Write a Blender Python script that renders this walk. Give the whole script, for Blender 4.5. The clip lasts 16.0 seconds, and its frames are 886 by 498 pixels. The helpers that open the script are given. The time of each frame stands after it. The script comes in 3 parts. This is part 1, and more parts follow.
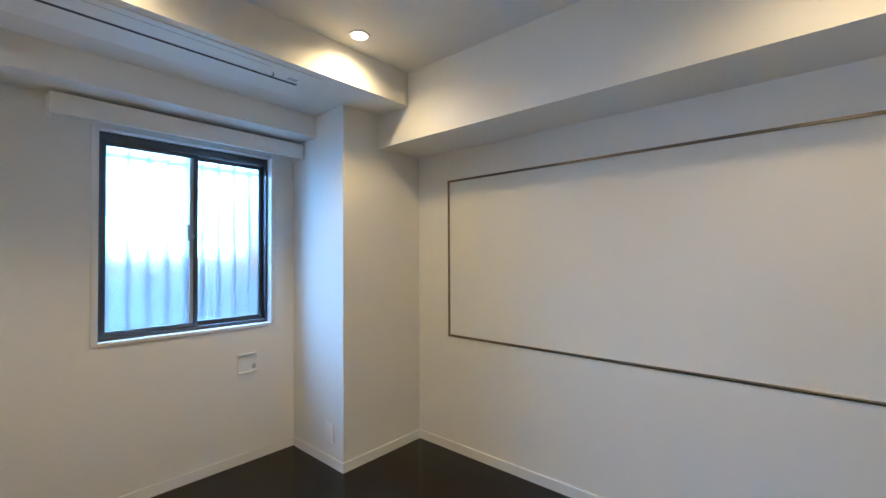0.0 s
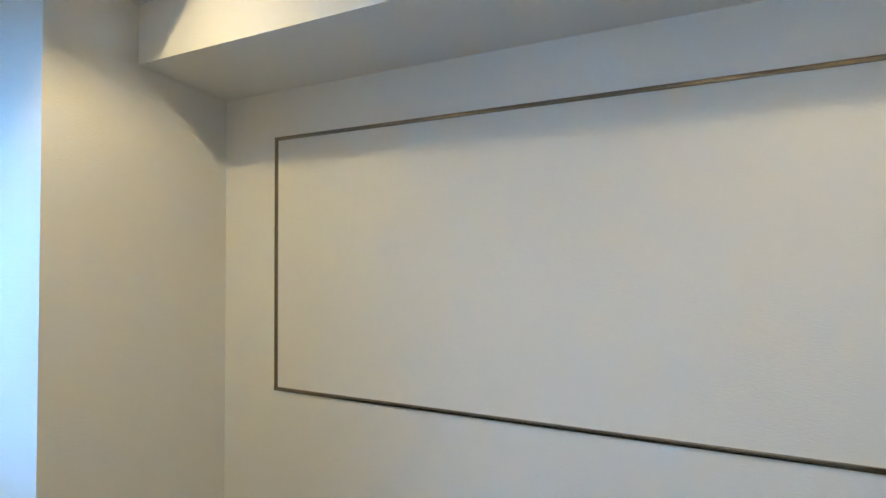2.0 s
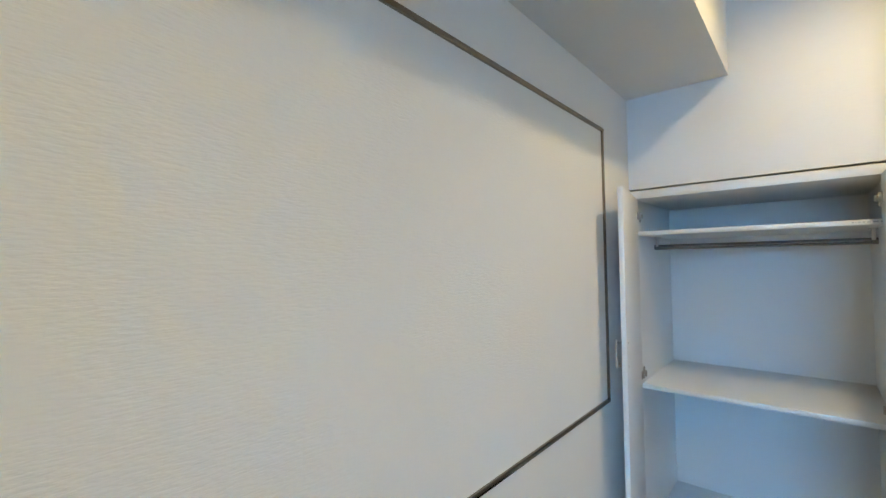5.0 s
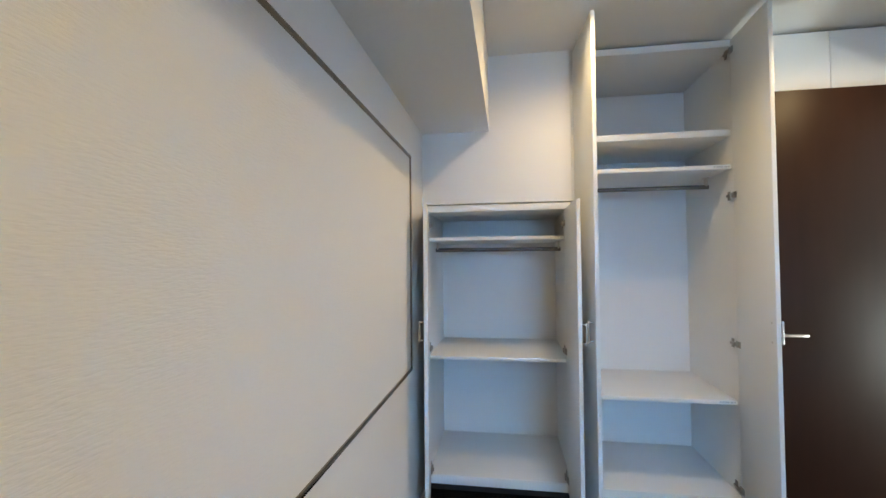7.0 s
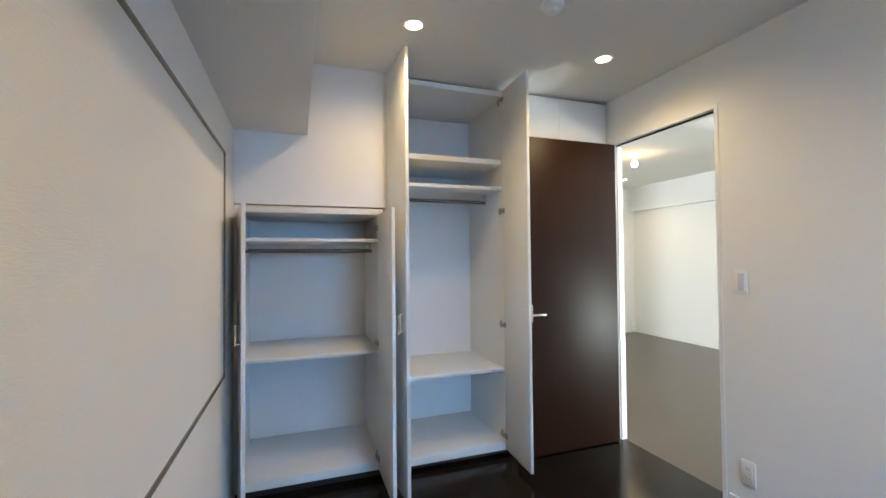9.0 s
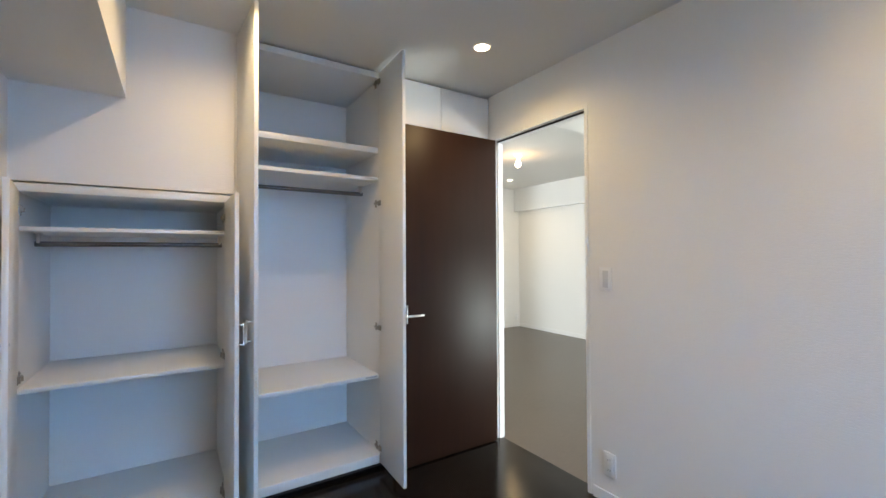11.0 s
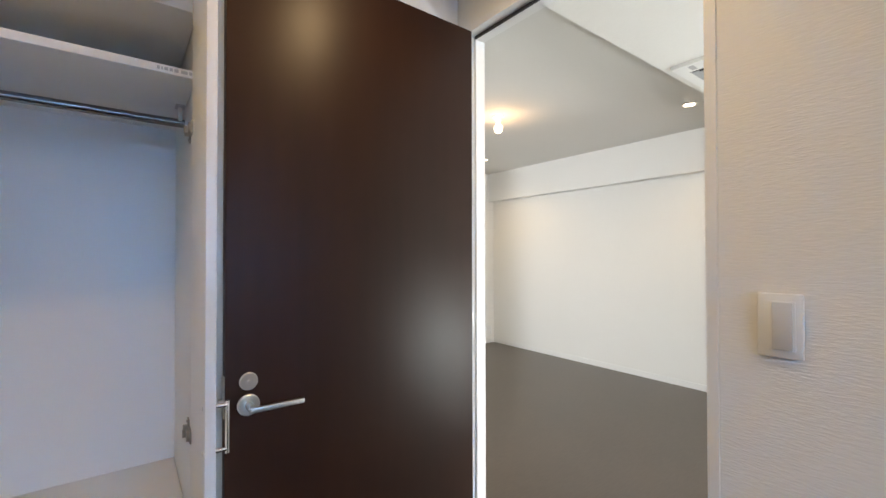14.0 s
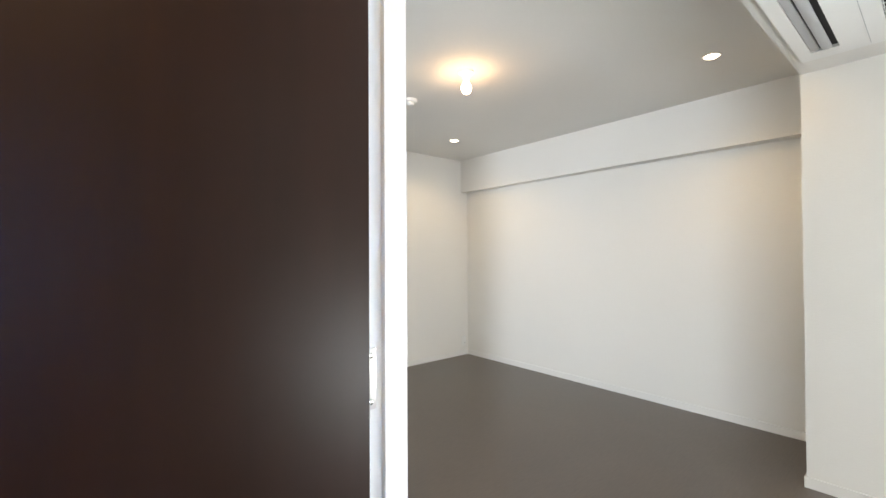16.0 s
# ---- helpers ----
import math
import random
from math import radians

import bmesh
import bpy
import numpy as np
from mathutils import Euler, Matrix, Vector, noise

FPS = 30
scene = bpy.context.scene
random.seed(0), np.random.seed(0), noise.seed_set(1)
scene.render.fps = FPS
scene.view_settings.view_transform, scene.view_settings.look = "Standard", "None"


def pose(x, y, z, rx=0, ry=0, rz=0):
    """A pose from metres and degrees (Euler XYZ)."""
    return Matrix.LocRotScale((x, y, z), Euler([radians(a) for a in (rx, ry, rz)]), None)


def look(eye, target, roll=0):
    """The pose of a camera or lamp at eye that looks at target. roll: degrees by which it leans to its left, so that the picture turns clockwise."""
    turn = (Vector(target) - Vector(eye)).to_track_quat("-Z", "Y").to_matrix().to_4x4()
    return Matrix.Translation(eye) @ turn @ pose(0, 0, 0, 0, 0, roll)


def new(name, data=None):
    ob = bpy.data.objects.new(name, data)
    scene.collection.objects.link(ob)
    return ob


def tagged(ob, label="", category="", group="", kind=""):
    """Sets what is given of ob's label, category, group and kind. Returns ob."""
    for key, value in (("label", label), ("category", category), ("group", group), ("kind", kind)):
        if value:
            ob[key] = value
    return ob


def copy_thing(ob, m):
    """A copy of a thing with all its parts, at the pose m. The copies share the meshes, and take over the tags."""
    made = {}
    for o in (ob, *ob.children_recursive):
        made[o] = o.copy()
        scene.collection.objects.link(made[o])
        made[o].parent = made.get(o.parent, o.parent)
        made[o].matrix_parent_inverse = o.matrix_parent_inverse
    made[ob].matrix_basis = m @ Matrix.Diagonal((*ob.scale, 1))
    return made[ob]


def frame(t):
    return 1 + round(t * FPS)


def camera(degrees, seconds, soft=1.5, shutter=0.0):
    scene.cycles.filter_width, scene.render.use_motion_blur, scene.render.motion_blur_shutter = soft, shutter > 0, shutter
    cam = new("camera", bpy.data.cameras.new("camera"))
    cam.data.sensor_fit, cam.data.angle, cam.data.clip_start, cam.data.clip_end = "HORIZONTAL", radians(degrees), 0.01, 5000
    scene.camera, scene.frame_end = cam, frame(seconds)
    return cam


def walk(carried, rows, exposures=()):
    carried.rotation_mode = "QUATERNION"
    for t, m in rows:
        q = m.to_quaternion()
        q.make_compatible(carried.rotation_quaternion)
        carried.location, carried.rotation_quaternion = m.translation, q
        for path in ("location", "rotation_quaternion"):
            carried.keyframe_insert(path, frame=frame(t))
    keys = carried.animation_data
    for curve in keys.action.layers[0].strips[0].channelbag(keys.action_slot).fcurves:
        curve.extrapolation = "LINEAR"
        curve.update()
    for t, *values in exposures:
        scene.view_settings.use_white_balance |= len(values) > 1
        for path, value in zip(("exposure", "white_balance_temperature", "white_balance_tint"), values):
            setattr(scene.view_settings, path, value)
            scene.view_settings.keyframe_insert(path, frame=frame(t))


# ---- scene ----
cam = camera(93.3, 16.0, soft=1.5)
PATH = [
    (0, (2.149, 2.123, 1.293), (0.724, 0.867, 1.326), -0.3),
    (0.5, (1.962, 1.965, 1.302), (0.525, 0.721, 1.315), -0.2),
    (1, (1.758, 1.814, 1.309), (0.246, 0.663, 1.318), -0.2),
    (1.5, (1.563, 1.68, 1.304), (-0.068, 0.705, 1.308), -0.3),
    (2, (1.376, 1.558, 1.299), (-0.49, 0.838, 1.34), -0.3),
    (2.5, (1.191, 1.499, 1.287), (-0.78, 1.16, 1.33), -0.2),
    (2.6, (1.146, 1.483, 1.299), (-0.837, 1.226, 1.337), -0.3),
    (2.8, (1.065, 1.445, 1.309), (-0.933, 1.36, 1.342), -0.3),
    (3, (1.002, 1.401, 1.304), (-0.996, 1.48, 1.337), -0.3),
    (3.5, (0.891, 1.25, 1.305), (-1.048, 1.736, 1.354), -0.1),
    (4, (0.763, 1.128, 1.296), (-1.021, 2.031, 1.354), -0.4),
    (6.3, (0.537, 0.653, 1.307), (-0.142, 2.533, 1.358), -0.6),
    (6.5, (0.535, 0.615, 1.299), (-0.05, 2.527, 1.35), -0.5),
    (7, (0.468, 0.537, 1.291), (0.165, 2.513, 1.342), -0.5),
    (7.5, (0.398, 0.46, 1.281), (0.384, 2.459, 1.333), -0.6),
    (8, (0.351, 0.419, 1.296), (0.616, 2.401, 1.343), -0.6),
    (8.5, (0.321, 0.368, 1.297), (0.81, 2.307, 1.341), -0.6),
    (10.8, (0.501, 0.455, 1.282), (1.549, 2.158, 1.315), -0.3),
    (11, (0.553, 0.509, 1.29), (1.64, 2.187, 1.318), -0.3),
    (11.5, (0.697, 0.624, 1.299), (1.843, 2.263, 1.324), -0.4),
    (12, (0.826, 0.796, 1.295), (2.006, 2.41, 1.314), -0.3),
    (12.5, (0.959, 0.995, 1.277), (2.159, 2.595, 1.298), -0.2),
    (13, (1.139, 1.21, 1.301), (2.357, 2.797, 1.318), -0.2),
    (13.5, (1.304, 1.421, 1.286), (2.523, 3.006, 1.304), -0.2),
    (14, (1.47, 1.638, 1.295), (2.621, 3.149, 1.318), -0.1),
    (14.5, (1.642, 1.821, 1.298), (2.814, 3.317, 1.316), -0.1),
    (15, (1.808, 1.938, 1.285), (2.986, 3.428, 1.303), -0.2),
    (15.5, (1.965, 2.074, 1.278), (3.155, 3.555, 1.3), -0.2),
    (16, (2.12, 2.182, 1.273), (3.34, 3.639, 1.298), -0.3),
]
walk(cam, [(t, look(eye, target, roll)) for t, eye, target, roll in PATH],
     [(0, 0.22, 6950, 9), (1.0, 0.14, 6950, 8), (2.0, 0.46, 6600, 2), (3.0, 0.72, 6650, -1), (4.0, 0.64, 6750, 0), (6.3, 0.4, 7050, 5), (7.0, 0.4, 7250, 8), (8.5, 0.32, 7250, 10), (11.0, 0.27, 7250, 12), (13.5, 0.1, 7400, 17), (14.5, 0.13, 7500, 16), (16.0, 0.07, 7200, 16)])

# ---- world, sun, large lights ----
world = bpy.data.worlds.new("world")
scene.world = world
world.use_nodes = True
wn, wl = world.node_tree.nodes, world.node_tree.links
sky = wn.new("ShaderNodeTexSky")
sky.sky_type = "NISHITA"
sky.sun_disc = False
sky.sun_elevation = radians(42)
sky.sun_rotation = radians(82)
wn["Background"].inputs["Strength"].default_value = 0.15
wl.new(sky.outputs["Color"], wn["Background"].inputs["Color"])


def lamp(kind, name, m, power, color, size=0.1, size_y=None, spot=None):
    data = bpy.data.lights.new(name, kind)
    data.energy, data.color = power, color
    if kind == "AREA":
        data.shape = "RECTANGLE" if size_y else "DISK"
        data.size = size
        if size_y:
            data.size_y = size_y
    elif kind == "SUN":
        data.angle = size
    else:
        data.shadow_soft_size = size
    if spot:
        data.spot_size, data.spot_blend = radians(spot[0]), spot[1]
    ob = new(name, data)
    ob.matrix_world = m
    return ob


DAY = (0.18, 0.48, 1.0)
WARM = (1.0, 0.77, 0.43)
H, H2 = 2.415, 2.46  # ceiling heights of bedroom and living room
lamp("SUN", "sun", look((9, 1.3, 9), (0, 0, 0)), 2.0, (1.0, 0.95, 0.88), radians(0.5))
lamp("AREA", "window_light", look((1.26, -1.50, 2.08), (1.26, -0.68, 1.47)), 240, DAY, 1.7, 1.85)
lamp("AREA", "west_light", look((-2.5, 4.65, 1.15), (5.8, 4.55, 1.0)), 232, (0.66, 0.83, 1.0), 0.8, 1.9)
lamp("AREA", "facade_light", look((3.3, -1.9, 0.60), (3.9, 3.0, 2.2)), 140, (0.78, 0.90, 1.0), 1.5, 1.2)
# added low lamp, its source unseen, for the sheen on the brown door
lamp("AREA", "door_sheen_light", look((5.74, 0.38, 0.18), (2.45, 2.75, 0.45)), 160, (0.76, 0.92, 1.0), 1.3, 0.34)
DOWN = [(0.85, 0.42), (1.96, 0.42), (0.85, 2.28), (1.96, 2.28)]
for dx, dy in DOWN:
    lamp("SPOT", "downlight_beam", look((dx, dy, H - 0.03), (dx, dy, 0)), 24, WARM, 0.035, spot=(162, 1.0))
DOWN2 = [(5.005, 5.435), (4.972, 3.060)]
for dx, dy in DOWN2:
    lamp("SPOT", "living_downlight_beam", look((dx, dy, H2 - 0.03), (dx, dy, 0)), 15, WARM, 0.04, spot=(150, 0.7))
LAMP = (3.977, 4.155)
lamp("POINT", "bulb_light", pose(*LAMP, 2.34), 2.6, (1.0, 0.62, 0.30), 0.035)


# ---- materials ----
def material(name, color, rough=0.6, metal=0.0, scale=60.0, bump=0.1, vary=0.06, large=1.3, spec=0.5, stretch=(1, 1, 1), dist=0.002):
    """A surface with fine relief, and with a slow and a fine change of colour."""
    m = bpy.data.materials.new(name)
    m.use_nodes = True
    n, k = m.node_tree.nodes, m.node_tree.links
    b = n["Principled BSDF"]
    b.inputs["Roughness"].default_value, b.inputs["Metallic"].default_value = rough, metal
    b.inputs["Specular IOR Level"].default_value = spec
    co, mp = n.new("ShaderNodeTexCoord"), n.new("ShaderNodeMapping")
    mp.inputs["Scale"].default_value = stretch
    k.new(co.outputs["Object"], mp.inputs["Vector"])
    fine, slow = n.new("ShaderNodeTexNoise"), n.new("ShaderNodeTexNoise")
    fine.inputs["Scale"].default_value, fine.inputs["Detail"].default_value = scale, 4
    slow.inputs["Scale"].default_value, slow.inputs["Detail"].default_value = large, 3
    k.new(mp.outputs["Vector"], fine.inputs["Vector"])
    k.new(co.outputs["Object"], slow.inputs["Vector"])
    add = n.new("ShaderNodeMath")
    add.operation = "ADD"
    k.new(fine.outputs["Fac"], add.inputs[0])
    k.new(slow.outputs["Fac"], add.inputs[1])
    ramp = n.new("ShaderNodeMapRange")
    ramp.inputs["From Min"].default_value, ramp.inputs["From Max"].default_value = 0.6, 1.4
    ramp.inputs["To Min"].default_value, ramp.inputs["To Max"].default_value = 1 - vary, 1 + vary
    k.new(add.outputs[0], ramp.inputs["Value"])
    mul = n.new("ShaderNodeVectorMath")
    mul.operation = "MULTIPLY"
    mul.inputs[0].default_value = color
    k.new(ramp.outputs["Result"], mul.inputs[1])
    k.new(mul.outputs["Vector"], b.inputs["Base Color"])
    if bump:
        bp = n.new("ShaderNodeBump")
        bp.inputs["Strength"].default_value, bp.inputs["Distance"].default_value = bump, dist
        k.new(fine.outputs["Fac"], bp.inputs["Height"])
        k.new(bp.outputs["Normal"], b.inputs["Normal"])
    rr = n.new("ShaderNodeMapRange")
    rr.inputs["To Min"].default_value, rr.inputs["To Max"].default_value = rough * 0.88, min(1, rough * 1.12)
    k.new(slow.outputs["Fac"], rr.inputs["Value"])
    k.new(rr.outputs["Result"], b.inputs["Roughness"])
    return m


def glow(name, color, strength):
    m = bpy.data.materials.new(name)
    m.use_nodes = True
    b = m.node_tree.nodes["Principled BSDF"]
    b.inputs["Base Color"].default_value = (0.9, 0.9, 0.9, 1)
    b.inputs["Emission Color"].default_value = (*color, 1)
    b.inputs["Emission Strength"].default_value = strength
    return m


def frosted(name):
    m = bpy.data.materials.new(name)
    m.use_nodes = True
    n, k = m.node_tree.nodes, m.node_tree.links
    b = n["Principled BSDF"]
    b.inputs["Base Color"].default_value = (0.93, 0.97, 1.0, 1)
    b.inputs["Transmission Weight"].default_value = 1.0
    b.inputs["Roughness"].default_value = 0.30
    b.inputs["IOR"].default_value = 1.25
    v, bp = n.new("ShaderNodeTexVoronoi"), n.new("ShaderNodeBump")
    v.inputs["Scale"].default_value = 75
    co = n.new("ShaderNodeTexCoord")
    k.new(co.outputs["Object"], v.inputs["Vector"])
    k.new(v.outputs["Distance"], bp.inputs["Height"])
    bp.inputs["Strength"].default_value, bp.inputs["Distance"].default_value = 0.4, 0.004
    k.new(bp.outputs["Normal"], b.inputs["Normal"])
    return m


WALLPAPER = material("wallpaper", (0.80, 0.785, 0.75), 0.75, scale=48, bump=0.5, vary=0.012, spec=0.3, stretch=(1, 1, 5.5), dist=0.002)
CEILING = material("ceiling_paper", (0.74, 0.73, 0.70), 0.8, scale=90, bump=0.2, vary=0.015, spec=0.25)
TRIM = material("trim_paint", (0.80, 0.79, 0.765), 0.4, scale=40, bump=0.02, vary=0.01)
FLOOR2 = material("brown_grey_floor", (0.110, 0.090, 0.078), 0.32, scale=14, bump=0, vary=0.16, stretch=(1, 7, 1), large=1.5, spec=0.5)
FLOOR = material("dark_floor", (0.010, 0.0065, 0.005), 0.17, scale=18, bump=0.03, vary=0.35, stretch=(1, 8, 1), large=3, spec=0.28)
GAP = material("floor_joint", (0.012, 0.008, 0.007), 0.5, bump=0)
MELAMINE = material("white_melamine", (0.79, 0.785, 0.76), 0.3, scale=120, bump=0.02, vary=0.01)
DOOR = material("dark_brown_veneer", (0.024, 0.0088, 0.0048), 0.42, scale=22, bump=0.03, vary=0.22, stretch=(1, 1, 0.08), large=2, spec=0.21)
CHROME = material("polished_steel", (0.78, 0.77, 0.75), 0.22, 1.0, scale=300, bump=0, vary=0.03)
SATIN = material("satin_nickel", (0.60, 0.57, 0.53), 0.3, 1.0, scale=300, bump=0.03, vary=0.03)
PLATE = material("plate_metal", (0.66, 0.62, 0.60), 0.38, 0.7, scale=300, bump=0.02, vary=0.03)
RODM = material("rod_steel", (0.22, 0.215, 0.21), 0.22, 1.0, scale=300, bump=0, vary=0.03)
HINGE = material("hinge_nickel", (0.40, 0.37, 0.33), 0.32, 1.0, scale=300, bump=0.03, vary=0.05)
RAIL = material("bronze_metal", (0.25, 0.215, 0.17), 0.2, 1.0, scale=200, bump=0.03, vary=0.08)
ALU = material("dark_aluminium", (0.10, 0.11, 0.125), 0.4, 0.6, scale=150, bump=0.03, vary=0.05)
PLASTIC = material("white_plastic", (0.82, 0.82, 0.80), 0.35, bump=0, vary=0.01)
SWITCH = material("pale_grey_plastic", (0.62, 0.62, 0.61), 0.4, bump=0, vary=0.01)
GREYPL = material("grey_plastic", (0.45, 0.46, 0.47), 0.4, bump=0, vary=0.02)
DARK = material("dark_void", (0.02, 0.02, 0.022), 0.6, bump=0, vary=0.05)
# near black, the colour of the shadow gap along the door frame
FRAME_GAP = material("dark_gap_strip", (0.05, 0.05, 0.05), 0.5, bump=0, vary=0.05)
BULB = glow("bulb_glass", (1.0, 0.80, 0.52), 14)
LED = glow("led_lens", (1.0, 0.86, 0.66), 12)
GLASS = frosted("frosted_glass")
# bluish so that the lower window panes look blue
BACKDROP = material("backdrop_blue", (0.55, 0.62, 0.70), 0.9, scale=12, bump=0.2, vary=0.1)
GROUND = material("ground_paving", (0.16, 0.16, 0.15), 0.95, scale=2, bump=0.1, vary=0.2, large=0.1)


# ---- mesh helpers ----
def box(bm, x0, x1, y0, y1, z0, z1, bevel=0.0):
    """One box between two corners, added to bm, its edges rounded by bevel."""
    r = bmesh.ops.create_cube(bm, size=1.0)
    sx, sy, sz = abs(x1 - x0), abs(y1 - y0), abs(z1 - z0)
    bmesh.ops.scale(bm, vec=(sx, sy, sz), verts=r["verts"])
    bmesh.ops.translate(bm, vec=((x0 + x1) / 2, (y0 + y1) / 2, (z0 + z1) / 2), verts=r["verts"])
    if bevel:
        edges = {e for v in r["verts"] for e in v.link_edges}
        bmesh.ops.bevel(bm, geom=list(edges), offset=min(bevel, sx / 3, sy / 3, sz / 3), segments=2, affect="EDGES", profile=0.5)
    return bm


def rod(bm, a, b, r, r2=None, n=20, cap=True):
    """A round bar from a to b."""
    a, b = Vector(a), Vector(b)
    d = b - a
    m = Matrix.Translation((a + b) / 2) @ d.to_track_quat("Z", "Y").to_matrix().to_4x4()
    bmesh.ops.create_cone(bm, cap_ends=cap, segments=n, radius1=r, radius2=r if r2 is None else r2, depth=d.length, matrix=m)
    return bm


def lathe(bm, profile, m=None, n=32):
    """A turned shape from (radius, height) pairs about z."""
    rings = []
    for r, z in profile:
        rings.append([bm.verts.new((r * math.cos(2 * math.pi * i / n), r * math.sin(2 * math.pi * i / n), z)) for i in range(n)])
    made = [v for ring in rings for v in ring]
    for lo, hi in zip(rings, rings[1:]):
        for i in range(n):
            bm.faces.new((lo[i], lo[(i + 1) % n], hi[(i + 1) % n], hi[i]))
    bm.faces.new(rings[0][::-1])
    bm.faces.new(rings[-1])
    if m is not None:
        bmesh.ops.transform(bm, matrix=m, verts=made)
    return bm


def mesh_ob(name, bm, mat, smooth=False):
    bmesh.ops.recalc_face_normals(bm, faces=bm.faces)
    me = bpy.data.meshes.new(name)
    bm.to_mesh(me)
    bm.free()
    me.materials.append(mat)
    if smooth:
        me.shade_smooth()
        me.set_sharp_from_angle(angle=radians(35))
    return new(name, me)


def part(name, bm, mat, parent, label="", smooth=True):
    """One mesh object under a thing or under a part; bm is in the thing's own axes."""
    ob = mesh_ob(name, bm, mat, smooth)
    ob.parent = parent
    return tagged(ob, label=label)


def thing(name, x, y, z, label, category, group="", rz=0):
    ob = new(name)
    ob.empty_display_size = 0.1
    ob.matrix_world = pose(x, y, z, 0, 0, rz)
    return tagged(ob, label, category, group)


def wall(name, mat, *boxes, label=""):
    bm = bmesh.new()
    for b in boxes:
        box(bm, *b)
    return tagged(mesh_ob(name, bm, mat), label=label, kind="structure")


B = bmesh.new

# ---- large structure ----
W, L = 2.454, 2.845        # bedroom: width to the door wall, length to the wardrobe fronts
WY = -0.58                # window wall
W2 = 2.54                # far side of the door wall
FX, FY = 5.82, 6.11       # living room: far wall, end wall
D0, D1, DH = 2.006, 2.788, 2.092   # doorway
SOF = 2.216               # underside of the window bulkhead
wall("wall_rail", WALLPAPER, (-0.15, 0, WY - 0.2, 3.47, 0, H), label="cream textured wallpaper wall")
wx0, wx1, wz0, wz1 = 0.80, 1.735, 0.845, 1.962
wall("wall_window", WALLPAPER, (0, wx0, WY - 0.2, WY, 0, H), (wx1, W, WY - 0.2, WY, 0, H), (wx0, wx1, WY - 0.2, WY, 0, wz0), (wx0, wx1, WY - 0.2, WY, wz1, H))
wall("wall_door", WALLPAPER, (W, W2, WY - 0.2, D0 - 0.022, 0, H), (W, W2, D1 + 0.022, 3.47, 0, H), (W, W2, D0 - 0.022, D1 + 0.022, DH + 0.022, H))
wall("wall_closet_back", WALLPAPER, (-0.15, W2, 3.47, 3.59, 0, H))
wall("wall_above_closet", WALLPAPER, (0, 0.816, L, L + 0.03, 1.60, H), label="cream wallpaper wall above the low wardrobe")
wall("pillar", WALLPAPER, (0, 0.652, WY, 0, 0, H), label="cream wallpapered corner pillar")
wall("beam_rail", WALLPAPER, (0, 0.377, 0.0, L, 2.0, H), label="cream boxed ceiling beam")
wall("bulkhead_window", WALLPAPER, (0.377, W, -0.298, 0.28, SOF, H), (0, 0.377, 0.0, 0.001, SOF, H), label="cream dropped ceiling above the window")
wall("beam_window", WALLPAPER, (0.652, W, WY, -0.298, 2.074, H), label="cream stepped beam above the window")
wall("ceiling", CEILING, (-0.15, W2, WY - 0.2, 3.59, H, H + 0.15))
# living room
wall("ceiling_living", CEILING, (W2, FX + 0.15, -2.0, FY + 0.25, H2, H2 + 0.15))
wall("wall_far", WALLPAPER, (FX, FX + 0.15, -2.0, FY + 0.25, 0, H2))
wall("beam_far", WALLPAPER, (FX - 0.11, FX, 2.672, FY, 2.06, H2), label="cream shallow boxed beam")
wall("column_far", WALLPAPER, (5.10, FX, 1.2, 2.672, 0, H2), label="cream wallpapered column")
wall("bulkhead_living", WALLPAPER, (W2, 5.10, 1.5, 2.672, 2.25, H2), label="cream dropped ceiling holding an air conditioner")
wall("wall_end", WALLPAPER, (-2.9, FX, FY, FY + 0.2, 0, H2))
# unseen passage, added: its openings bound the pool of west_light on wall_far
wall("wall_west", WALLPAPER, (-2.9, -2.7, 3.45, 4.2, 0, H2), (-2.9, -2.7, 5.1, FY, 0, H2), (-2.9, -2.7, 4.2, 5.1, 2.15, H2))
wall("wall_living_near", WALLPAPER, (-2.7, W2, 3.585, 3.70, 0, H2), (W2 - 0.12, W2, 5.25, FY, 0, H2), (W2, FX + 0.15, -2.15, -2.0, 0, H2), (W2 - 0.12, W2, -2.0, WY - 0.2, 0, H2), (W, W2, WY - 0.2, 3.585, H, H2))
wall("ceiling_passage", CEILING, (-2.9, W2, 3.585, FY + 0.2, H2, H2 + 0.15))
wall("baseboard", TRIM, (0, 0.009, 0.0, 2.80, 0.0, 0.058), (0, 0.661, 0.0, 0.009, 0.0, 0.058), (0.652, 0.661, WY, 0.0, 0.0, 0.058),
     (0.661, W, WY, WY + 0.009, 0.0, 0.058), (W - 0.009, W, WY, D0 - 0.04, 0.0, 0.058), label="white painted baseboard")
wall("baseboard_living", TRIM, (FX - 0.009, FX, 2.672, FY, 0, 0.058), (W2, FX - 0.009, FY - 0.009, FY, 0, 0.058), (5.091, 5.10, 1.2, 2.681, 0, 0.058),
     (5.10, FX - 0.009, 2.672, 2.681, 0, 0.058), (W2, W2 + 0.009, D1 + 0.04, 3.70, 0, 0.058), (W2, W2 + 0.009, -2.0, D0 - 0.04, 0, 0.058), label="white painted baseboard")
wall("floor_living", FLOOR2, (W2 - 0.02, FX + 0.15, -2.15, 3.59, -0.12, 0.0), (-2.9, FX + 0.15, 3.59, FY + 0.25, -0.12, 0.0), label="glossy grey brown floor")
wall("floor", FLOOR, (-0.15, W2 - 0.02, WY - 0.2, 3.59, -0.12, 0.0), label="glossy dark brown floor")
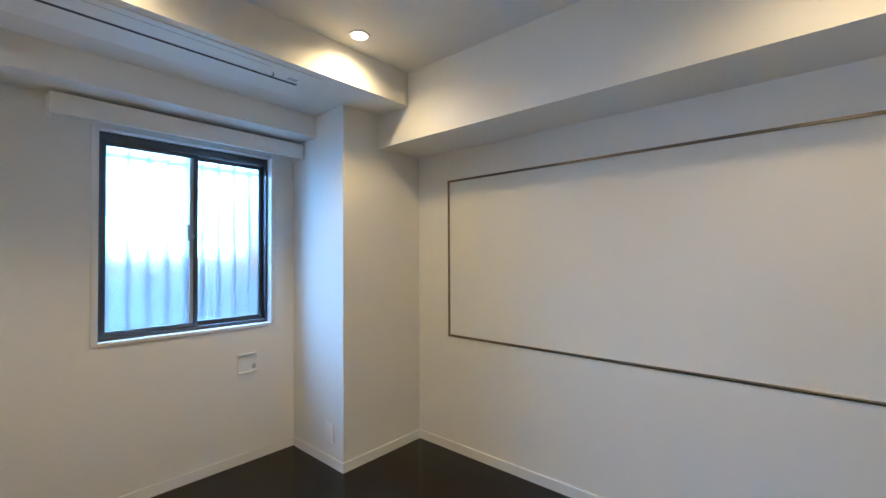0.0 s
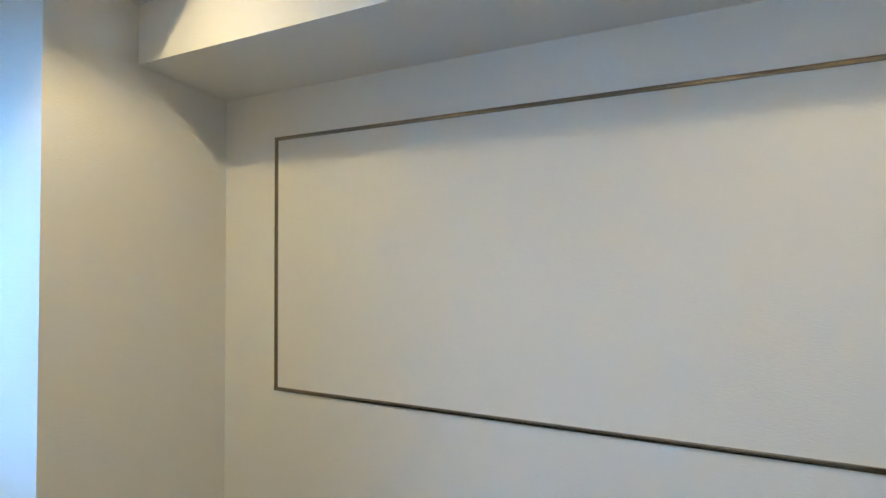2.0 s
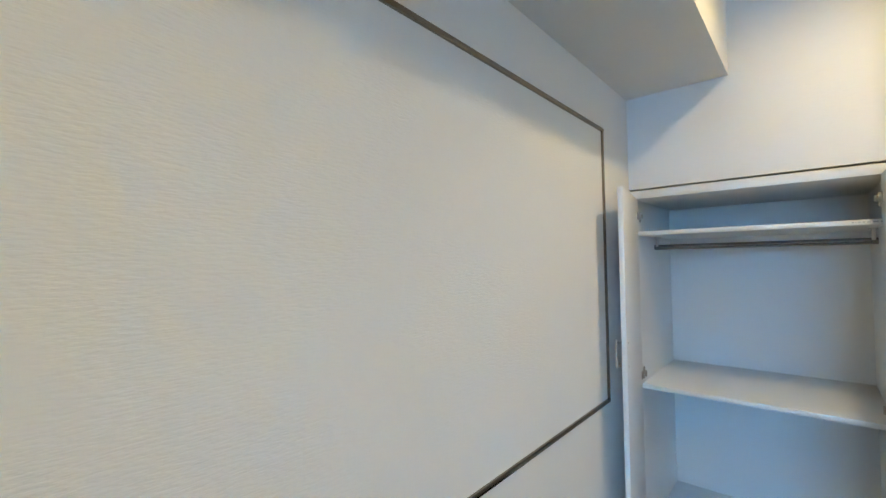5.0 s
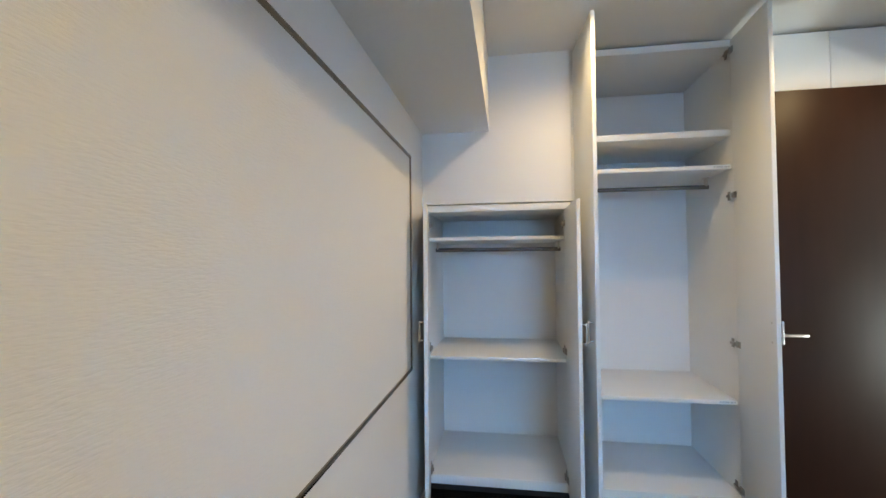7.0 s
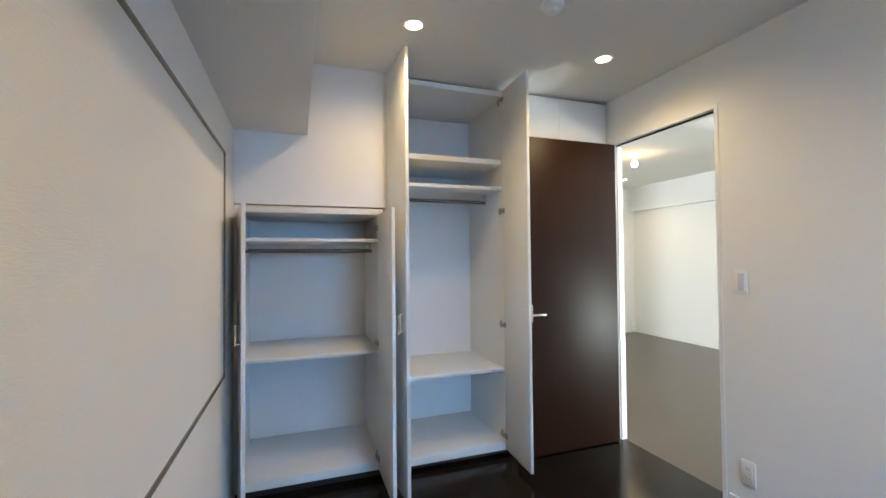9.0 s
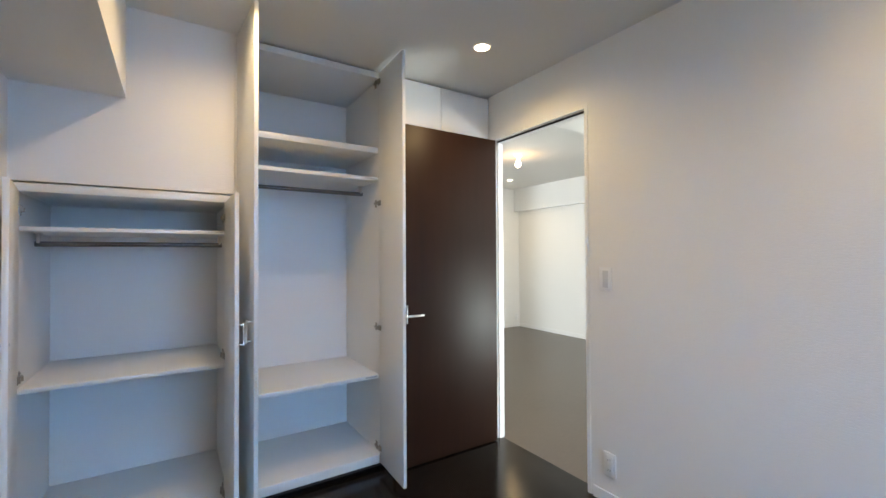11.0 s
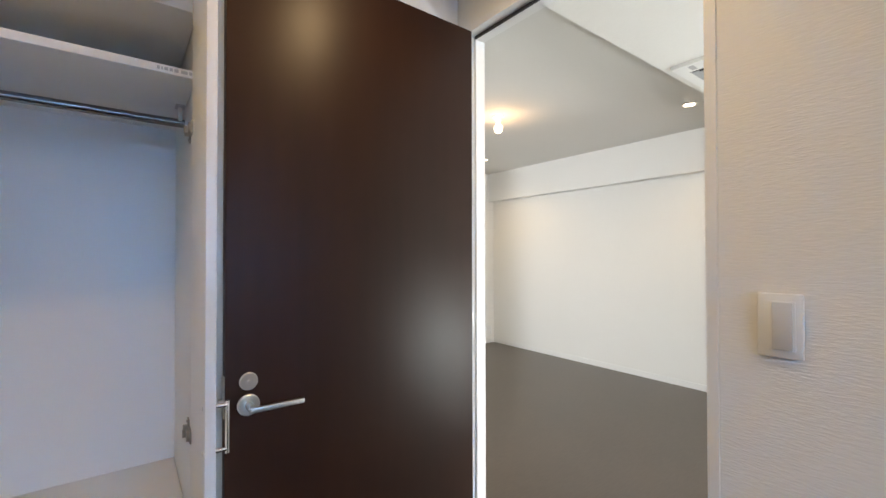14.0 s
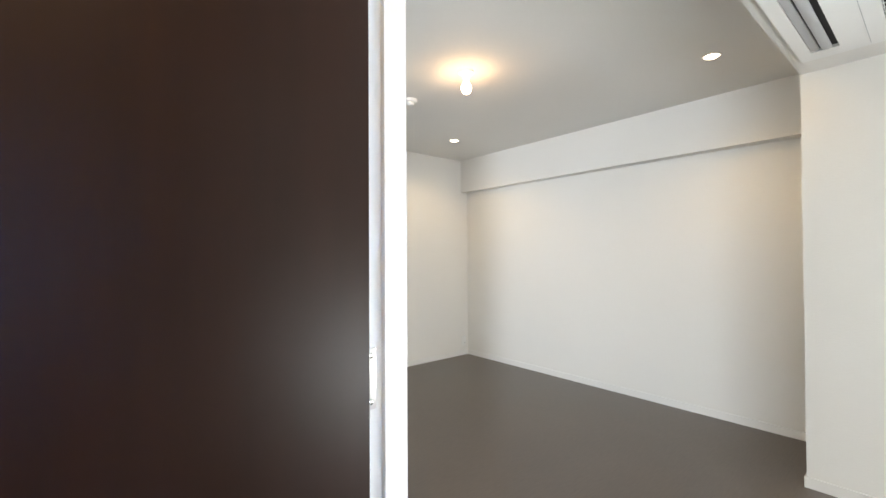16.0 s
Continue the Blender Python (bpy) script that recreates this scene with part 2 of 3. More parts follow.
wall("ground", GROUND, (-60, 60, -90, -0.78, -3.2, -3.0))
# added backdrop, itself unseen; it tints the lower frosted panes blue
wall("pane_backdrop", BACKDROP, (-2.0, 2.6, -2.6, -2.4, -3.0, 1.16), label="added plain pale blue backdrop outside the lower window panes")


# ---- bedroom window ----
def sliding_window():
    w = thing("window_bedroom", 1.2675, WY, 0.845, "dark aluminium sliding window with two frosted panes, closed", "window")
    w["kind"] = "structure"
    x0, x1, z1 = -0.4675, 0.4675, 1.117
    bm = B()
    box(bm, x0 - 0.012, x0 + 0.018, -0.10, 0.008, 0.0, z1, 0.002)
    box(bm, x1 - 0.018, x1 + 0.012, -0.10, 0.008, 0.0, z1, 0.002)
    box(bm, x0 + 0.018, x1 - 0.018, -0.10, 0.012, 0.0, 0.018, 0.002)
    box(bm, x0 + 0.018, x1 - 0.018, -0.10, 0.008, z1 - 0.012, z1, 0.002)
    part("window_casing", bm, TRIM, w, "white painted window casing")
    a0, a1, b0, b1 = x0 + 0.018, x1 - 0.018, 0.018, z1 - 0.012
    bm = B()
    for y0, y1, t in ((-0.125, -0.045, 0.014),):
        box(bm, a0, a0 + t, y0, y1, b0, b1, 0.002)
        box(bm, a1 - t, a1, y0, y1, b0, b1, 0.002)
        box(bm, a0 + t, a1 - t, y0, y1, b0, b0 + 0.02, 0.002)
        box(bm, a0 + t, a1 - t, y0, y1, b1 - 0.042, b1, 0.002)
    box(bm, a0 + 0.014, a1 - 0.014, -0.087, -0.083, b0 + 0.02, b0 + 0.03)
    part("window_frame", bm, ALU, w, "dark aluminium window frame")
    mid = -0.008
    for name, c0, c1, y in (("sash", mid - 0.018, a1 - 0.014, -0.064), ("sash", a0 + 0.014, mid + 0.018, -0.104)):
        bm = B()
        d0, d1, t = b0 + 0.020, b1 - 0.044, 0.024
        box(bm, c0, c0 + t, y - 0.014, y + 0.014, d0, d1, 0.002)
        box(bm, c1 - t, c1, y - 0.014, y + 0.014, d0, d1, 0.002)
        box(bm, c0 + t, c1 - t, y - 0.014, y + 0.014, d0, d0 + 0.026, 0.002)
        box(bm, c0 + t, c1 - t, y - 0.014, y + 0.014, d1 - 0.022, d1, 0.002)
        sash = part("sash", bm, ALU, w, "dark aluminium sliding sash")
        if y > -0.1:
            bm = B()
            box(bm, c0 + t, c0 + t + 0.019, y - 0.010, y + 0.008, d0 + 0.026, d1 - 0.022, 0.0015)
            part("glazing_bead", bm, GREYPL, sash, "pale grey bead beside the meeting stile")
        bm = B()
        box(bm, c0 + t - 0.004, c1 - t + 0.004, y - 0.003, y + 0.003, d0 + 0.022, d1 - 0.018)
        pane = part("pane", bm, GLASS, sash, "frosted patterned glass pane", smooth=False)
        pane.visible_shadow = False
    bm = B()
    box(bm, mid + 0.018, mid + 0.040, -0.056, -0.040, 0.545, 0.600, 0.004)
    box(bm, mid + 0.034, mid + 0.046, -0.040, -0.026, 0.570, 0.640, 0.004)
    rod(bm, (mid + 0.006, -0.045, 0.572), (mid + 0.036, -0.045, 0.572), 0.012)
    part("latch", bm, GREYPL, w, "grey crescent window latch")
    return w


sliding_window()


def window_grille():
    g = thing("window_grille", 1.2675, -0.845, 0.845, "grey metal security bars fixed outside the window", "window bars")
    bm = B()
    for z in (0.035, 1.032):
        box(bm, -0.56, 0.56, -0.008, 0.008, z - 0.016, z + 0.016, 0.002)
    for x in (-0.56, 0.56):
        box(bm, x - 0.012, x + 0.012, -0.008, 0.065, 0.05, 1.07, 0.002)
    part("grille_frame", bm, GREYPL, g)
    for i in range(9):
        bm = B()
        rod(bm, (-0.4185 + 0.099 * i, 0.0, 0.0), (-0.4185 + 0.099 * i, 0.0, 1.12), 0.013, n=12)
        part("bar", bm, GREYPL, g)


window_grille()
c = thing("curtain_box", 1.283, -0.515, 1.957, "white painted curtain box mounted over the window", "curtain box")
bm = B()
box(bm, -0.632, 0.632, 0.052, 0.066, 0.0, 0.097, 0.0015)
box(bm, -0.632, -0.618, -0.065, 0.052, 0.0, 0.097)
box(bm, 0.618, 0.632, -0.065, 0.052, 0.0, 0.097)
part("casing", bm, TRIM, c)
bm = B()
box(bm, -0.618, 0.618, -0.065, 0.052, 0.083, 0.097)
part("top_board", bm, TRIM, c)
bm = B()
box(bm, -0.60, 0.60, -0.03, -0.005, 0.069, 0.083, 0.002)
part("curtain_track", bm, GREYPL, c)


# ---- ceiling fittings ----
def downlight(x, y, z, group):
    d = thing("downlight", x, y, z, "small round recessed ceiling downlight, lit warm", "ceiling light", group)
    bm = B()
    lathe(bm, [(0.040, 0.0), (0.040, -0.004), (0.050, -0.004), (0.052, -0.001), (0.052, 0.0)], n=40)
    part("trim_ring", bm, PLASTIC, d, "thin white trim ring")
    bm = B()
    lathe(bm, [(0.001, -0.0085), (0.030, -0.007), (0.0395, -0.003), (0.0395, 0.0)], n=40)
    lens = part("lens", bm, LED, d, "glowing warm white lens")
    lens.visible_shadow = False
    return d


first = downlight(*DOWN[0], H, "bedroom downlights")
for dx, dy in DOWN[1:]:
    copy_thing(first, pose(dx, dy, H))
first = downlight(*DOWN2[0], H2, "living room downlights")
for dx, dy in DOWN2[1:]:
    copy_thing(first, pose(dx, dy, H2))

s = thing("smoke_detector", 1.39, 1.93, H, "round white smoke detector on the ceiling", "smoke detector")
bm = B()
lathe(bm, [(0.05, 0), (0.05, -0.012), (0.045, -0.02), (0.028, -0.026), (0.026, -0.04), (0.02, -0.045), (0.001, -0.046)])
part("body", bm, PLASTIC, s)
s = thing("smoke_detector", 3.98, 4.78, H2, "round white smoke detector on the living room ceiling", "smoke detector")
bm = B()
lathe(bm, [(0.05, 0), (0.05, -0.012), (0.045, -0.02), (0.028, -0.026), (0.026, -0.04), (0.02, -0.045), (0.001, -0.046)])
part("body", bm, PLASTIC, s)


def bulb_lamp(x, y, z):
    d = thing("ceiling_lamp", x, y, z, "bare glowing bulb in a white ceiling socket", "ceiling light")
    bm = B()
    lathe(bm, [(0.05, 0), (0.05, -0.012), (0.042, -0.018), (0.03, -0.02), (0.024, -0.034), (0.022, -0.045), (0.001, -0.045)])
    part("socket", bm, PLASTIC, d, "round white ceiling socket")
    bm = B()
    lathe(bm, [(0.013, -0.045), (0.014, -0.06), (0.022, -0.075), (0.033, -0.095), (0.035, -0.11), (0.028, -0.132), (0.014, -0.143), (0.001, -0.145)])
    g = part("bulb", bm, BULB, d, "glowing warm bulb")
    g.visible_shadow = False


bulb_lamp(*LAMP, H2)


def bedroom_cassette():
    a = thing("air_conditioner", 1.538, 0.064, SOF, "slim white ceiling air conditioner panel with a dark slot", "air conditioner")
    bm = B()
    box(bm, -0.60, 0.60, -0.17, 0.002, -0.007, 0.0, 0.003)
    box(bm, -0.60, 0.60, 0.019, 0.17, -0.007, 0.0, 0.003)
    box(bm, -0.60, -0.535, 0.002, 0.019, -0.0065, 0.0)
    part("panel", bm, PLASTIC, a, "white plastic panel")
    bm = B()
    box(bm, -0.535, 0.60, 0.002, 0.019, -0.0072, 0.0)
    part("slot", bm, DARK, a, "narrow black air slot")
    bm = B()
    box(bm, -0.34, 0.42, 0.126, 0.1285, -0.0078, -0.0068)
    part("flap_joint", bm, GREYPL, a, "thin grey flap joint")
    bm = B()
    box(bm, -0.512, -0.462, 0.048, 0.076, -0.0078, -0.0068)
    part("display", bm, GREYPL, a, "small grey display window")
    bm = B()
    rod(bm, (-0.391, 0.020, -0.008), (-0.384, 0.066, -0.020), 0.0022, n=10)
    rod(bm, (-0.384, 0.066, -0.020), (-0.379, 0.070, -0.008), 0.0022, n=10)
    part("hook", bm, DARK, a, "thin dark wire hook at the slot")


bedroom_cassette()


def living_cassette():
    # origin at the panel's near corner, x along its length
    a = thing("air_conditioner", 3.62, 2.145, 2.25, "white ceiling air conditioner with open louvres and a lattice grille", "air conditioner")
    bm = B()
    for b in ((0.07, 1.25, 0.0, 0.045), (0.07, 0.32, 0.045, 0.175), (1.10, 1.25, 0.045, 0.175), (0.07, 1.25, 0.175, 0.33), (0.07, 0.17, 0.33, 0.43), (1.15, 1.25, 0.33, 0.43), (0.07, 1.25, 0.43, 0.48)):
        box(bm, *b, -0.018, 0.0, 0.0)
    part("panel", bm, PLASTIC, a, "white plastic panel")
    bm = B()
    box(bm, 0.17, 1.15, 0.33, 0.43, -0.004, 0.0)
    part("outlet_recess", bm, DARK, a, "dark air outlet")
    for i, (y0, y1, z) in enumerate(((0.395, 0.428, -0.012), (0.350, 0.388, -0.020))):
        bm = B()
        box(bm, 0.19, 1.13, y0, y1, z - 0.006, z, 0.003)
        part("louvre", bm, GREYPL, a, "long grey air louvre")
    bm = B()
    box(bm, 0.32, 1.10, 0.045, 0.175, -0.003, 0.0)
    part("grille_recess", bm, DARK, a, "dark return air opening")
    bm = B()
    for i in range(19):
        x = 0.325 + i * 0.0425
        box(bm, x, x + 0.0045, 0.045, 0.175, -0.016, -0.013)
    for j in range(11):
        y = 0.047 + j * 0.0122
        box(bm, 0.32, 1.10, y, y + 0.0022, -0.0165, -0.0125)
    tagged(part("grille", bm, PLASTIC, a, "white lattice grille"), kind="")
    bm = B()
    box(bm, 0.12, 1.22, 0.232, 0.234, -0.019, -0.0178)
    part("panel_joint", bm, GREYPL, a, "thin grey panel joint")
    bm = B()
    box(bm, 0.095, 0.150, 0.385, 0.410, -0.0195, -0.0178)
    part("display", bm, GREYPL, a, "small grey display window")


living_cassette()


# ---- picture rail on the wall ----
r = thing("wall_moulding", 0.0, 0.278, 0.762, "thin bronze metal moulding set as a large rectangle on the wall", "wall moulding")
RH, RL = 1.035, 2.262
def strip(a, b, c, d):
    """A slightly crowned moulding over the stretch a..b by c..d of the wall."""
    bm = B()
    flat = b - a > d - c
    w, ends = (0.5 * (d - c), (a, b)) if flat else (0.5 * (b - a), (c, d))
    rings = []
    for e in ends:
        ring = []
        for i in range(9):
            u = math.radians(180 * i / 8)
            x, q = 0.006 + 0.001 * math.sin(u), -w * math.cos(u)
            ring.append(bm.verts.new((x, e, 0.5 * (c + d) + q) if flat else (x, 0.5 * (a + b) + q, e)))
        for q in (w, -w):
            ring.append(bm.verts.new((0.0, e, 0.5 * (c + d) + q) if flat else (0.0, 0.5 * (a + b) + q, e)))
        rings.append(ring)
    for i in range(11):
        bm.faces.new((rings[0][i], rings[0][(i + 1) % 11], rings[1][(i + 1) % 11], rings[1][i]))
    for ring in rings:
        bm.faces.new(ring)
    bmesh.ops.recalc_face_normals(bm, faces=bm.faces[:])
    return bm
for name, q in (("top_strip", (0.0, RL, RH - 0.007, RH + 0.007)), ("bottom_strip", (0.0, RL, -0.007, 0.007)),
                ("side_strip", (0.0, 0.014, 0.007, RH - 0.007)), ("side_strip", (RL - 0.014, RL, 0.007, RH - 0.007))):
    part(name, strip(*q), RAIL, r, smooth=False)


# ---- wardrobes ----
def hinge_mesh():
    bm = B()
    box(bm, 0.0, 0.004, -0.050, -0.012, -0.016, 0.016, 0.0015)
    rod(bm, (0.004, -0.030, 0.0), (0.010, -0.030, 0.0), 0.0145, n=20)
    box(bm, 0.003, 0.014, -0.018, 0.034, -0.0065, 0.0065, 0.002)
    box(bm, 0.0, 0.004, 0.014, 0.040, -0.023, 0.023, 0.0015)
    rod(bm, (0.013, -0.012, -0.009), (0.013, -0.012, 0.009), 0.0045, n=12)
    for z in (-0.016, 0.016):
        rod(bm, (0.003, 0.027, z), (0.006, 0.027, z), 0.0035, n=10)
    return bm


def pull(parent, side, y, z):
    """A steel bow handle on a door's outer face; side is -1 or 1 along x."""
    bm = B()
    for dz in (-0.042, 0.042):
        rod(bm, (0, y, z + dz), (side * 0.032, y, z + dz), 0.0042, n=12)
    rod(bm, (side * 0.032, y, z - 0.05), (side * 0.032, y, z + 0.05), 0.0042, n=12)
    part("handle", bm, CHROME, parent, "slim bow-shaped steel handle")
    for dz in (-0.042, 0.042):
        bm = B()
        rod(bm, (-side * 0.0085, y, z + dz), (-side * 0.0108, y, z + dz), 0.0042, n=12)
        part("screw", bm, SATIN, parent, "small metal screw head")


def open_door(parent, x, y, turn, length, z0, z1, side, hy, hz, hinges):
    """A leaf hinged at (x, y) that stands out into the room; turn opens it past square."""
    d = B()
    box(d, -0.009, 0.009, -length, 0.0, z0, z1, 0.0015)
    leaf = part("door", d, MELAMINE, parent, "white laminate door leaf standing open")
    leaf.location = (x, y, 0)
    leaf.rotation_euler = (0, 0, radians(turn))
    pull(leaf, side, hy, hz)
    for z in hinges:
        bm = hinge_mesh()
        bmesh.ops.transform(bm, matrix=Matrix.Translation((-side * 0.009, 0.02, z)) @ Matrix.Diagonal((-side, 1, 1, 1)), verts=bm.verts)
        part("hinge", bm, HINGE, leaf, "small concealed metal hinge")
    return leaf


def carcass(w, x0, x1, y0, y1, z0, z1, t, side_l):
    for a, b in ((x0, x0 + side_l), (x1 - t, x1)):
        bm = B()
        box(bm, a, b, y0, y1, z0, z1)
        part("side_panel", bm, MELAMINE, w)
    bm = B()
    box(bm, x0 + side_l, x1 - t, y1 - 0.01, y1, z0, z1)
    part("back_panel", bm, MELAMINE, w)
    bm = B()
    box(bm, x0 + side_l, x1 - t, y0 + 0.001, y1 - 0.01, z1 - 0.035, z1, 0.001)
    part("top_panel", bm, MELAMINE, w)
    bm = B()
    box(bm, x0 + side_l, x1 - t, y0 + 0.001, y1 - 0.01, z0, z0 + 0.05, 0.002)
    part("bottom_panel", bm, MELAMINE, w)
    bm = B()
    box(bm, x0, x1, y0 + 0.05, y0 + 0.065, 0.0, z0)
    part("plinth", bm, GAP, w, "dark recessed plinth")


def rail_rod(w, x0, x1, y, z, zs):
    bm = B()
    rod(bm, (x0, y, z), (x1, y, z), 0.0125, n=24)
    part("hanging_rod", bm, RODM, w, "polished steel hanging rod")
    for x in (x0 + 0.012, x1 - 0.012):
        bm = B()
        box(bm, x - 0.006, x + 0.006, y - 0.012, y + 0.012, z, zs - 0.004, 0.002)
        box(bm, x - 0.012, x + 0.012, y - 0.022, y + 0.022, zs - 0.004, zs)
        part("rod_bracket", bm, SATIN, w, "small metal rod bracket")


def shelf(w, x0, x1, y0, y1, z0, z1, sticker=True):
    bm = B()
    box(bm, x0, x1, y0, y1, z0, z1, 0.0015)
    s = part("shelf", bm, MELAMINE, w, "white laminate shelf board")
    if sticker:
        bm = B()
        xx = x1 - 0.085
        for k, wd in enumerate((0.006, 0.003, 0.008, 0.007, 0.009, 0.0, 0.014, 0.007)):
            if wd:
                box(bm, xx, xx + wd, y0 - 0.0008, y0 + 0.001, z0 + 0.007, z1 - 0.006)
            xx += wd + 0.003
        part("sticker", bm, GREYPL, s, "tiny grey printed marking")


CY = 3.455
low = thing("low_wardrobe", 0.0, L, 0.0, "low white wardrobe with both doors open, empty shelves and a rod", "wardrobe")
carcass(low, 0.002, 0.806, 0.0, CY - L, 0.055, 1.592, 0.018, 0.020)
shelf(low, 0.023, 0.787, 0.035, 0.60, 1.398, 1.416)
shelf(low, 0.023, 0.787, 0.035, 0.60, 0.730, 0.749, False)
rail_rod(low, 0.025, 0.785, 0.29, 1.35, 1.398)
open_door(low, 0.028, -0.008, 9.3, 0.395, 0.06, 1.555, -1, -0.365, 0.955, (1.48, 0.80, 0.13))
open_door(low, 0.780, -0.008, 0.0, 0.395, 0.06, 1.555, 1, -0.365, 0.955, (1.48, 0.80, 0.13))

tall = thing("tall_wardrobe", 0.0, L, 0.0, "tall white wardrobe with both doors open, empty shelves and a rod", "wardrobe")
carcass(tall, 0.819, 1.636, 0.0, CY - L, 0.04, H - 0.012, 0.018, 0.018)
shelf(tall, 0.838, 1.616, 0.035, 0.60, 1.918, 1.952, False)
shelf(tall, 0.838, 1.616, 0.035, 0.60, 1.747, 1.768)
shelf(tall, 0.838, 1.616, 0.035, 0.60, 0.540, 0.562)
rail_rod(tall, 0.840, 1.614, 0.29, 1.695, 1.747)
open_door(tall, 0.834, -0.012, 3.2, 0.385, 0.05, 2.395, -1, -0.355, 0.965, (2.34, 1.605, 0.855, 0.137))
open_door(tall, 1.611, -0.008, -2.6, 0.338, 0.05, 2.395, 1, -0.305, 0.965, (2.34, 1.605, 0.855, 0.137))

shut = thing("closed_wardrobe", 0.0, L, 0.0, "tall white wardrobe behind the brown door, its pair of doors closed", "wardrobe")
for a in (1.638, 2.430):
    bm = B()
    box(bm, a, a + 0.018, 0.0, CY - L, 0.04, H - 0.012)
    part("side_panel", bm, MELAMINE, shut)
bm = B()
box(bm, 1.656, 2.430, 0.0, CY - L, H - 0.045, H - 0.012)
part("top_panel", bm, MELAMINE, shut)
for a, b in ((1.641, 2.042), (2.045, 2.446)):
    bm = B()
    box(bm, a, b, -0.019, -0.001, 0.05, 2.397, 0.0015)
    part("door", bm, MELAMINE, shut, "white laminate door leaf, closed")
bm = B()
box(bm, 1.638, 2.448, 0.05, 0.065, 0.0, 0.04)
part("plinth", bm, GAP, shut, "dark recessed plinth")


# ---- doorway and brown door ----
wall("door_frame", TRIM, (W - 0.004, W2 + 0.004, D0 - 0.022, D0, 0, DH + 0.022), (W - 0.004, W2 + 0.004, D1, D1 + 0.022, 0, DH + 0.022), (W - 0.004, W2 + 0.004, D0, D1, DH, DH + 0.022),
     (W + 0.038, W2 - 0.01, D0, D0 + 0.011, 0, DH), (W + 0.038, W2 - 0.01, D1 - 0.011, D1, 0, DH), (W + 0.038, W2 - 0.01, D0 + 0.011, D1 - 0.011, DH - 0.011, DH), label="slim white door frame")
wall("door_gap_strip", FRAME_GAP, (W + 0.032, W + 0.038, D0, D0 + 0.010, 0, DH), (W + 0.032, W + 0.038, D0 + 0.010, D1 - 0.011, DH - 0.010, DH), label="thin dark strip for the shadow gap in the door frame")
door = thing("door_bedroom", 2.449, 2.786, 0.0, "dark brown veneered door standing wide open before the closed wardrobe", "door")
bm = B()
box(bm, -0.786, 0.0, -0.034, 0.0, 0.008, 2.088, 0.002)
leaf = part("door_leaf", bm, DOOR, door)
bm = B()
for z in (1.055,):
    box(bm, -0.7885, -0.7855, -0.030, -0.004, 0.90, 1.00)
part("latch_plate", bm, SATIN, door, "metal latch plate")
bm = B()
box(bm, -0.798, -0.7885, -0.024, -0.010, 0.925, 0.945, 0.002)
part("latch_bolt", bm, SATIN, door, "metal latch bolt")


def knob(bm, x, z, r, t):
    lathe(bm, [(0.001, 0.0), (r, 0.0), (r, t - 0.002), (r - 0.002, t), (0.001, t)], Matrix.Translation((x, -0.034, z)) @ pose(0, 0, 0, 90))
    return bm


part("rosette", knob(B(), -0.734, 0.925, 0.026, 0.007), SATIN, door, "round metal rosette")
bm = knob(B(), -0.734, 0.983, 0.0215, 0.006)
rod(bm, (-0.734, -0.040, 0.983), (-0.734, -0.046, 0.983), 0.004, n=12)
part("lock_cover", bm, SATIN, door, "round metal lock cover")
bm = B()
rod(bm, (-0.734, -0.036, 0.925), (-0.734, -0.078, 0.925), 0.0095)
box(bm, -0.742, -0.612, -0.088, -0.078, 0.9185, 0.9315, 0.003)
part("lever", bm, SATIN, door, "straight flat metal lever handle")
for z in (0.20, 1.07, 1.92):
    bm = B()
    rod(bm, (0.0, 0.001, z - 0.05), (0.0, 0.001, z + 0.05), 0.0045, n=14)
    box(bm, 0.0, 0.0012, -0.032, -0.004, z - 0.05, z + 0.05)
    h = part("hinge", bm, SATIN, door, "metal butt hinge")
    bm = B()
    box(bm, 0.007, 0.031, -0.0015, 0.0015, z - 0.05, z + 0.05, 0.0008)
    part("hinge_leaf", bm, PLATE, h, "satin metal hinge leaf")
    for dz in (-0.038, 0.038):
        bm = B()
        lathe(bm, [(0.001, 0.0008), (0.003, 0.0), (0.0045, 0.0)], Matrix.Translation((0.020, -0.0022, z + dz)) @ pose(0, 0, 0, 90), 14)
        part("screw", bm, CHROME, h)
k = thing("strike_plate", W, D0, 0.93, "small metal strike plate in the door frame", "strike plate")
bm = B()
box(bm, 0.004, 0.030, 0.0, 0.002, -0.05, 0.05, 0.0008)
part("plate", bm, SATIN, k)


